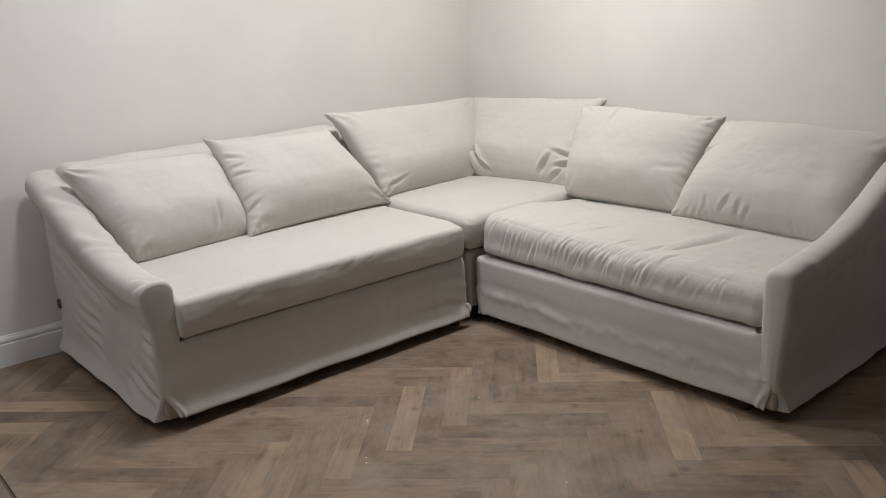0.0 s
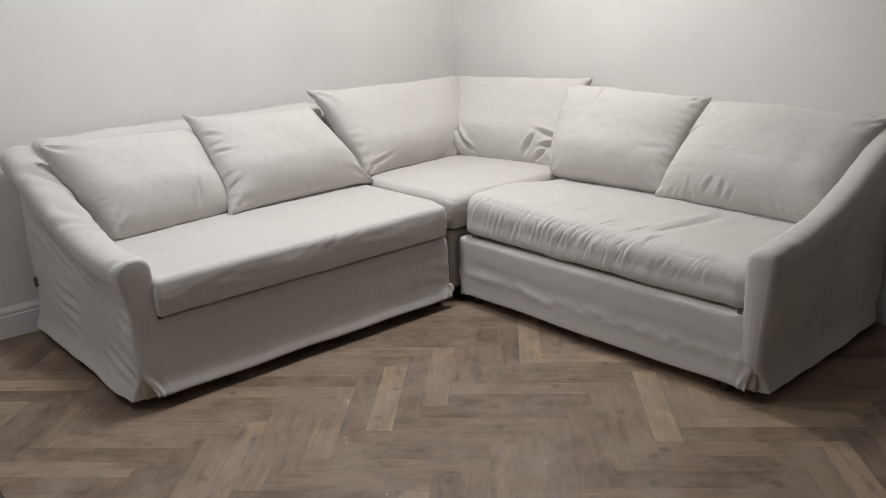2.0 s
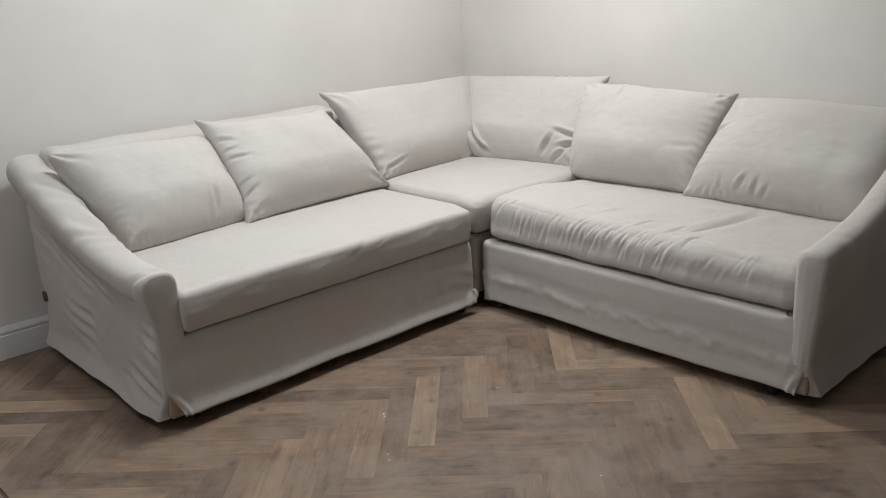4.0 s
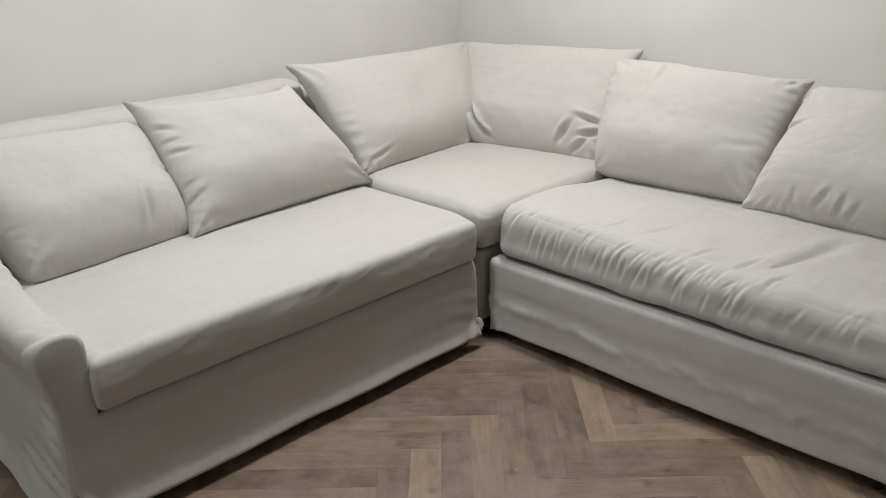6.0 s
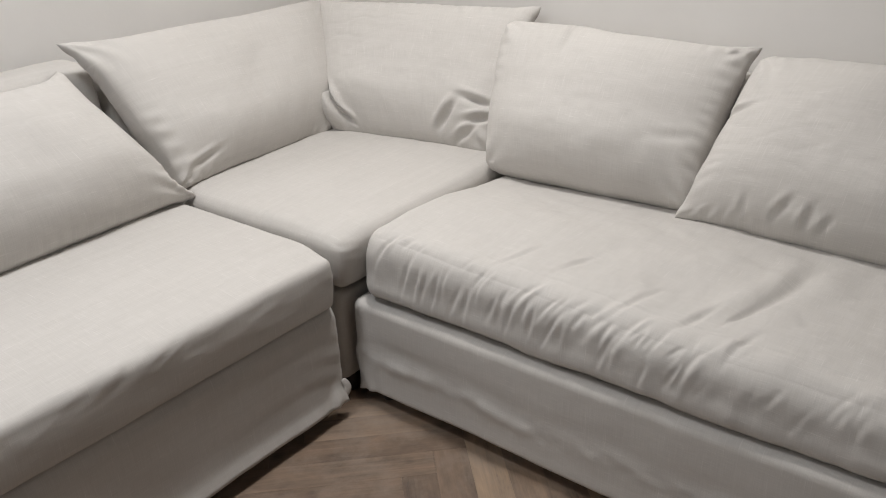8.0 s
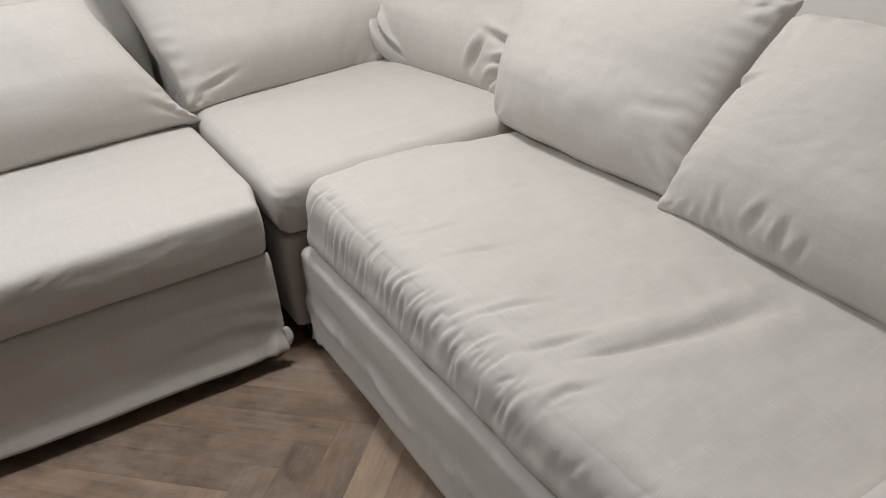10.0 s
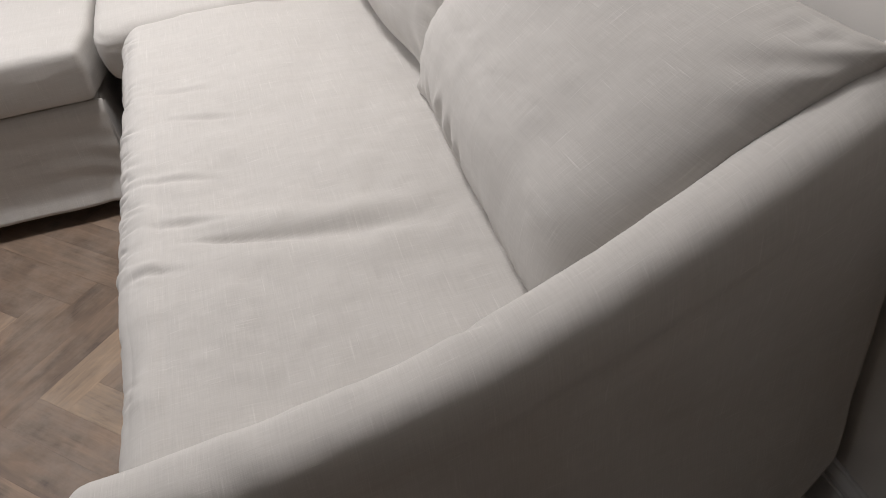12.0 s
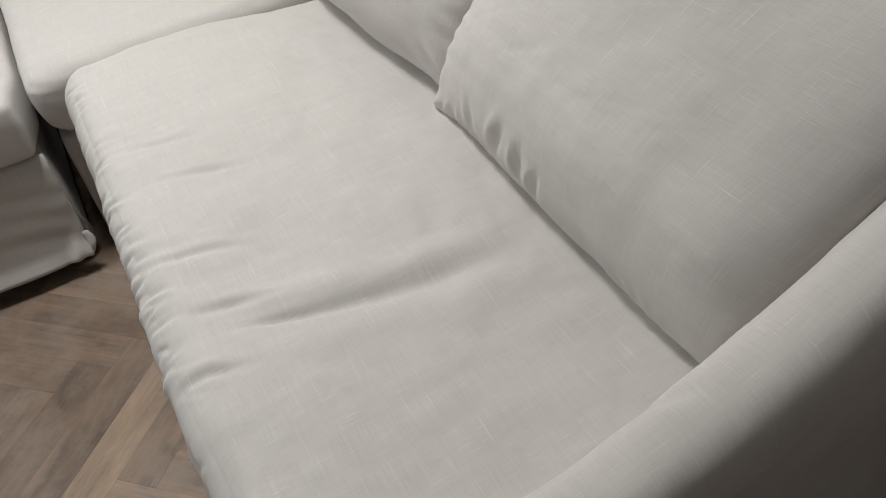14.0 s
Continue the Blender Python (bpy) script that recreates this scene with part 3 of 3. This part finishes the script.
# ---- loose back cushions ----
def pillow(label, bl, br, tr, tl, puff, seed, pinch=(0.02, 0.035, 0.035, 0.035), extra=None, n=112, soften=(0.05, 0.05, -0.01, -0.01)):
    """A feather cushion between its four seam corners. puff: half its thickness; pinch: how far the bottom, right, top and left seams draw in;
    soften: how round the corners are, or how far they stand out as ears if below nought, from bottom left round to top left."""
    bl, br, tr, tl = (np.array(c, float) for c in (bl, br, tr, tl))
    g = np.linspace(-1, 1, n)
    g = np.sin(g * math.pi / 2) * 0.55 + g * 0.45
    U, V = (q.ravel() for q in np.meshgrid(g, g, indexing="ij"))
    us = U * (1 - np.where(U < 0, pinch[3], pinch[1]) * (1 - V ** 4) * np.abs(U) ** 3)
    vs = V * (1 - np.where(V < 0, pinch[0], pinch[2]) * (1 - U ** 4) * np.abs(V) ** 3)
    # every tip is blunt
    tip = smoothstep(0.88, 1.0, np.abs(U)) * smoothstep(0.88, 1.0, np.abs(V))
    us, vs = us * (1 - 0.024 * tip), vs * (1 - 0.024 * tip)
    # round corners and ears
    for k, (cu, cv) in zip(soften, ((-1, -1), (1, -1), (1, 1), (-1, 1))):
        reach = 0.62 if k > 0 else 0.84
        near = smoothstep(reach, 1.0, U * cu) * smoothstep(reach, 1.0, V * cv)
        us, vs = us * (1 - k * near), vs * (1 - k * near)
    # seams wander a little; the corners stand out as small ears
    wob = np.stack([U * 2.2, V * 2.2, 0 * U], 1)
    us = us + 0.024 * fbm(wob, seed + 31, 2) * np.abs(U) ** 4 * (1 - V ** 6)
    vs = vs + 0.024 * fbm(wob, seed + 32, 2) * np.abs(V) ** 4 * (1 - U ** 6)
    a, b = (us + 1) / 2, (vs + 1) / 2
    mid = np.outer((1 - a) * (1 - b), bl) + np.outer(a * (1 - b), br) + np.outer(a * b, tr) + np.outer((1 - a) * b, tl)
    across, up = (br + tr - bl - tl) / 2, (tl + tr - bl - br) / 2
    W, H = np.linalg.norm(across), np.linalg.norm(up)
    normal = np.cross(across, up)
    normal /= np.linalg.norm(normal)
    P2 = np.stack([us * W / 2, vs * H / 2, 0 * us], 1)
    thick = puff * ((1 - np.abs(U) ** 2.8) * (1 - np.abs(V) ** 2.8)) ** 0.38
    thick = thick * (1 - 0.22 * V)
    # the lower seam is rolled under, so the front swells over the seat
    mid = mid - np.outer(0.058 * smoothstep(-0.25, -1.05, V) * (1 - np.abs(U) ** 5), normal)
    sides = []
    for sgn in (1, -1):
        sd = seed + (0 if sgn > 0 else 40)
        t = thick * (1 + 0.12 * fbm(P2 * 3.5, sd, 2))
        t = t + 0.004 * fbm(P2 * 9, sd + 2, 3) * (thick / puff)
        # long soft drag lines across the cloth
        cr = vnoise(np.stack([P2[:, 0] * 6 + P2[:, 1] * 9, P2[:, 1] * 26 - P2[:, 0] * 12, 0 * U], 1), sd + 15)
        t = t - 0.0018 * np.clip(np.abs(cr) * -4 + 1, 0, 1) * np.clip(vnoise(P2 * 4, sd + 16), 0, 1) * (thick / puff)
        # drawn-in folds that run out of the corners and off the seams
        for cu, cv in ((-1, -1), (1, -1), (1, 1), (-1, 1)):
            du, dv = (us - cu) * W / 2, (vs - cv) * H / 2
            r = np.hypot(du, dv)
            ang = np.arctan2(dv * -cv, du * -cu)
            f = np.sin(ang * 10 + 3.5 * vnoise(P2 * 8, sd + 5) + seed) * np.clip(0.5 + vnoise(P2 * 6 + cu + 2 * cv, sd + 6), 0, 1)
            t = t + f * 0.006 * np.exp(-((r - 0.075) / 0.055) ** 2)
        edge = np.minimum(1 - np.abs(U), 1 - np.abs(V))
        along = np.where(1 - np.abs(V) < 1 - np.abs(U), us * W, vs * H)
        pk = np.sin(along * 70 + 9 * vnoise(P2 * 6, sd + 8)) * np.clip(0.1 + 1.3 * vnoise(P2 * 5, sd + 9), 0, 1)
        t = t + pk * 0.004 * np.exp(-((edge - 0.08) / 0.08) ** 2) * (edge > 0.001)
        if extra is not None and sgn > 0:
            t = t + extra(us * W / 2, vs * H / 2, W, H)
        t = t * (np.minimum(1 - np.abs(U), 1 - np.abs(V)) > 1e-6)
        sides.append(mid + np.outer(sgn * t, normal))
    verts = np.concatenate(sides)
    verts[:, 2] = np.maximum(verts[:, 2], 0.4)
    idx = np.arange(n * n).reshape(n, n)
    rim = set(idx[0]) | set(idx[-1]) | set(idx[:, 0]) | set(idx[:, -1])
    remap = {int(i) + n * n: int(i) for i in rim}
    faces = grid_faces(n, n) + [tuple(remap.get(i, i) for i in f) for f in grid_faces(n, n, n * n, True)]
    flat = [(us[i % (n * n)] * W / 2 + seed, vs[i % (n * n)] * H / 2) for i in range(2 * n * n)]
    uvs = [flat[i] for f in faces for i in f]
    keep = sorted({i for f in faces for i in f})
    new_of = {o: k for k, o in enumerate(keep)}
    base = np.array([verts[keep][:, 0].mean(), verts[keep][:, 1].mean(), verts[keep][:, 2].min()])
    ob = mesh_object("cushion", verts[keep] - base, [tuple(new_of[i] for i in f) for f in faces], uvs, LINEN)
    ob.location = base
    return tagged(ob, label, "cushion", "back cushions")


def dimple(cu, cv, ang, length, width, depth):
    """A pressed-in fold at a place of the cushion, in metres from its middle."""
    def f(x, y, W, H):
        c, s = math.cos(radians(ang)), math.sin(radians(ang))
        a, d = (x - cu) * c + (y - cv) * s, -(x - cu) * s + (y - cv) * c
        return -depth * (groove(d, width) - 0.55 * groove(d - 2 * width, width)) * groove(a, length)
    return f


def ear(cu, cv, r, lift):
    """A small rolled lobe of cloth that stands off the cushion."""
    return lambda x, y, W, H: lift * np.exp(-(((x - cu) ** 2 + ((y - cv) * 0.7) ** 2) / r ** 2) ** 2)


def several(*fs):
    return lambda x, y, W, H: sum(f(x, y, W, H) for f in fs)


pillow("plump cream linen cushion leaning beside the sofa arm", (-1.35, 0.56, 0.512), (-0.765, 0.62, 0.512), (-0.78, 0.94, 0.872), (-1.485, 0.925, 0.9), 0.145, 2,
       pinch=(0.02, 0.03, 0.12, 0.035), soften=(0.05, 0.04, 0.03, 0.0),
       extra=several(dimple(0.14, -0.165, 78, 0.05, 0.012, 0.018), dimple(0.30, -0.02, -15, 0.04, 0.009, 0.009)))
pillow("cream linen cushion tilted against the next cushion", (-0.81, 0.565, 0.516), (0.03, 0.62, 0.522), (-0.185, 0.85, 0.932), (-0.818, 0.91, 0.944), 0.135, 7, pinch=(0.03, 0.07, 0.23, 0.07),
       soften=(-0.03, -0.05, 0.0, -0.05),
       extra=several(dimple(-0.33, -0.15, 24, 0.035, 0.009, 0.014), dimple(-0.34, -0.1, 8, 0.03, 0.008, 0.011), dimple(-0.31, 0.02, -14, 0.04, 0.008, 0.012), dimple(-0.32, 0.065, -4, 0.03, 0.007, 0.009), dimple(-0.32, 0.12, -28, 0.04, 0.009, 0.01)))
pillow("wide cream linen cushion standing in the corner", (0.005, 0.65, 0.528), (0.72, 0.70, 0.53), (0.965, 0.95, 0.962), (-0.125, 0.91, 0.982), 0.115, 12, pinch=(0.03, -0.02, 0.045, 0.06),
       soften=(0.03, 0.0, 0.0, -0.05), extra=several(dimple(-0.30, -0.19, 10, 0.06, 0.009, 0.012)))
pillow("cream linen cushion slumped in the corner with crumpled lower edge", (0.72, 0.71, 0.53), (0.84, 0.04, 0.522), (1.105, 0.055, 0.972), (0.965, 0.965, 0.96), 0.11, 17, pinch=(0.0, 0.03, 0.045, -0.02),
       soften=(0.02, 0.04, -0.05, 0.0),
       extra=several(dimple(0.30, -0.10, -10, 0.06, 0.011, 0.022), dimple(0.32, -0.155, 14, 0.05, 0.010, 0.026), dimple(0.19, -0.16, 52, 0.055, 0.011, 0.026), dimple(0.27, -0.205, 34, 0.05, 0.010, 0.018), ear(-0.335, -0.18, 0.045, 0.055), dimple(-0.31, -0.15, -66, 0.045, 0.010, 0.045), dimple(-0.27, -0.2, -35, 0.03, 0.009, 0.03)))
pillow("square cream linen cushion leaning on the rumpled seat", (0.715, 0.01, 0.512), (0.755, -0.68, 0.508), (1.01, -0.728, 0.936), (0.975, 0.105, 0.962), 0.13, 22,
       soften=(0.04, 0.04, -0.045, 0.04),
       extra=several(dimple(-0.12, 0.19, 84, 0.05, 0.009, 0.009), dimple(0.27, -0.06, 12, 0.05, 0.014, 0.005)))
pillow("plump cream linen cushion wedged against the swept arm", (0.725, -0.645, 0.505), (0.70, -1.45, 0.505), (1.05, -1.53, 0.905), (1.0, -0.738, 0.926), 0.135, 27,
       pinch=(0.02, 0.03, 0.03, 0.012), soften=(-0.03, 0.05, -0.03, 0.02),
       extra=several(dimple(-0.125, -0.19, 58, 0.034, 0.009, 0.011), dimple(-0.06, -0.2, 76, 0.03, 0.008, 0.014), dimple(-0.015, -0.21, 66, 0.024, 0.007, 0.012), dimple(-0.22, -0.2, 95, 0.025, 0.009, 0.007), dimple(-0.36, 0.06, 20, 0.045, 0.009, 0.011)))

# ---- floor ----
PL, PW, GAP = 0.528, 0.0915, 0.0002
EDGE = -2.063
R2 = math.sqrt(0.5)
ground = setting(box("floor", (X0 - TH, Y0 - TH, -0.06), (WX + TH, WY + TH, -0.006), SUB), "smoked grey-brown oak herringbone parquet, scuffed and dusty", "floor")


def plank_mesh(poly, along):
    """A plank of a convex outline with a small chamfer; u runs along its grain."""
    c = sum((Vector(p) for p in poly), Vector((0, 0))) / len(poly)
    n = len(poly)
    v = [(*p, -0.006) for p in poly] + [(*p, -0.001) for p in poly]
    v += [(*(Vector(p) + (c - Vector(p)).normalized() * 0.0002), 0.0) for p in poly]
    f = [(k * n + i, k * n + (i + 1) % n, (k + 1) * n + (i + 1) % n, (k + 1) * n + i) for k in (0, 1) for i in range(n)]
    f.append(tuple(range(2 * n, 3 * n)))
    other = Vector((-along.y, along.x))
    uv = [(Vector(v[i][:2]).dot(along), Vector(v[i][:2]).dot(other)) for q in f for i in q]
    return v, f, uv


def clip(poly, axis, limit, sense):
    """The part of an outline on one side of a line x or y = limit."""
    out = []
    for p, q in zip(poly, poly[1:] + poly[:1]):
        dp, dq = (p[axis] - limit) * sense, (q[axis] - limit) * sense
        if dp >= 0:
            out.append(p)
        if dp * dq < 0:
            k = dp / (dp - dq)
            out.append((p[0] + k * (q[0] - p[0]), p[1] + k * (q[1] - p[1])))
    return out


def to_world(p, q):
    return ((p + q) * R2, (q - p) * R2)


AP, AQ = 0.757, -0.838      # right side and upper end of one plank whose place is known
planks = []
for k in range(-90, 90):
    for m in range(-12, 12):
        op, oq = AP - PL - PW + k * PW + m * PL, AQ - PW + k * PW - m * PL
        for p0, p1, q0, q1, ax in ((op, op + PL, oq, oq + PW, (R2, -R2)), (op + PL, op + PL + PW, oq + PW - PL, oq + PW, (R2, R2))):
            g = GAP / 2
            poly = [to_world(p0 + g, q0 + g), to_world(p1 - g, q0 + g), to_world(p1 - g, q1 - g), to_world(p0 + g, q1 - g)]
            poly.reverse()
            area = sum(a[0] * b[1] - a[1] * b[0] for a, b in zip(poly, poly[1:] + poly[:1]))
            if area < 0:
                poly.reverse()
            cx, cy = sum(p[0] for p in poly) / 4, sum(p[1] for p in poly) / 4
            if not (EDGE - 0.3 < cx < WX + 0.2 and Y0 - 0.2 < cy < WY + 0.2):
                continue
            whole = min(p[0] for p in poly) >= EDGE and max(p[0] for p in poly) <= WX and max(p[1] for p in poly) <= WY and min(p[1] for p in poly) >= Y0
            for axis, limit, sense in () if whole else ((0, EDGE, 1), (0, WX, -1), (1, WY, -1), (1, Y0, 1)):
                poly = clip(poly, axis, limit, sense)
            if len(poly) >= 3:
                planks.append((math.hypot(cx + 0.9, (cy + 0.8) * 0.85), cx, cy, poly, Vector(ax), whole))
planks.sort(key=lambda q: q[0])
shared = {}
rest_v, rest_f, rest_uv = [], [], []
for rank, (_, cx, cy, poly, ax, whole) in enumerate(planks):
    local = [(x - cx, y - cy) for x, y in poly]
    if rank < 290:
        key = (round(ax.y, 2), whole) if whole else rank
        if key not in shared:
            v, f, uv = plank_mesh(local, ax)
            first = mesh_object("plank", v, f, uv, OAK, ground, smooth=False)
            first.location = (cx, cy, 0)
            shared[key] = first.data
        else:
            ob = new("plank", shared[key])
            ob.parent, ob.location = ground, (cx, cy, 0)
    else:
        v, f, uv = plank_mesh(poly, ax)
        o = len(rest_v)
        rest_v += v
        rest_f += [tuple(i + o for i in q) for q in f]
        rest_uv += uv
# border boards beyond the herringbone
bx = EDGE - 0.012
for row in range(26):
    for i in range(8):
        ya, yb = Y0 + i * 1.1 - (row % 2) * 0.5, Y0 + (i + 1) * 1.1 - (row % 2) * 0.5 - 0.002
        ya, yb = max(ya, Y0), min(yb, WY)
        xb = bx - row * 0.14
        xa = max(xb - 0.139, X0)
        if yb - ya < 0.01 or xb - xa < 0.01:
            continue
        v, f, uv = plank_mesh([(xa, ya), (xb, ya), (xb, yb), (xa, yb)], Vector((0, 1)))
        if row < 6:
            mesh_object("border_board", v, f, uv, OAK, ground, smooth=False)
        else:
            o = len(rest_v)
            rest_v += v
            rest_f += [tuple(k + o for k in q) for q in f]
            rest_uv += uv
far = mesh_object("planks", rest_v, rest_f, rest_uv, OAK, ground, smooth=False)
tagged(far, kind="stuff")

# flecks of white paint on the planks
fv, ff = [], []
rng = random.Random(5)
for fx, fy, grain_size in ((-0.923, -0.455, 0.009), (-0.932, -0.47, 0.006), (-1.088, -0.679, 0.006), (-1.108, -0.708, 0.007), (-0.326, -1.23, 0.004), (-1.197, -1.049, 0.006), (-0.72, -1.27, 0.007), (-1.571, -0.679, 0.005), (-0.5, -0.62, 0.004)):
    o, size = len(fv), grain_size * 0.65
    ring = [(fx + size * rng.uniform(0.35, 1) * math.cos(k * 0.785), fy + size * rng.uniform(0.35, 1) * math.sin(k * 0.785)) for k in range(8)]
    fv += [(*p, 0.0002) for p in ring] + [(fx + (p[0] - fx) * 0.7, fy + (p[1] - fy) * 0.7, 0.0011) for p in ring]
    ff += [tuple(o + v for v in (k, (k + 1) % 8, 8 + (k + 1) % 8, 8 + k)) for k in range(8)] + [tuple(o + 8 + k for k in range(8))]
flecks = mesh_object("paint_flecks", fv, ff, None, DUSTW)
tagged(flecks, "small flecks of dried white paint on the floor", "paint flecks", kind="stuff")
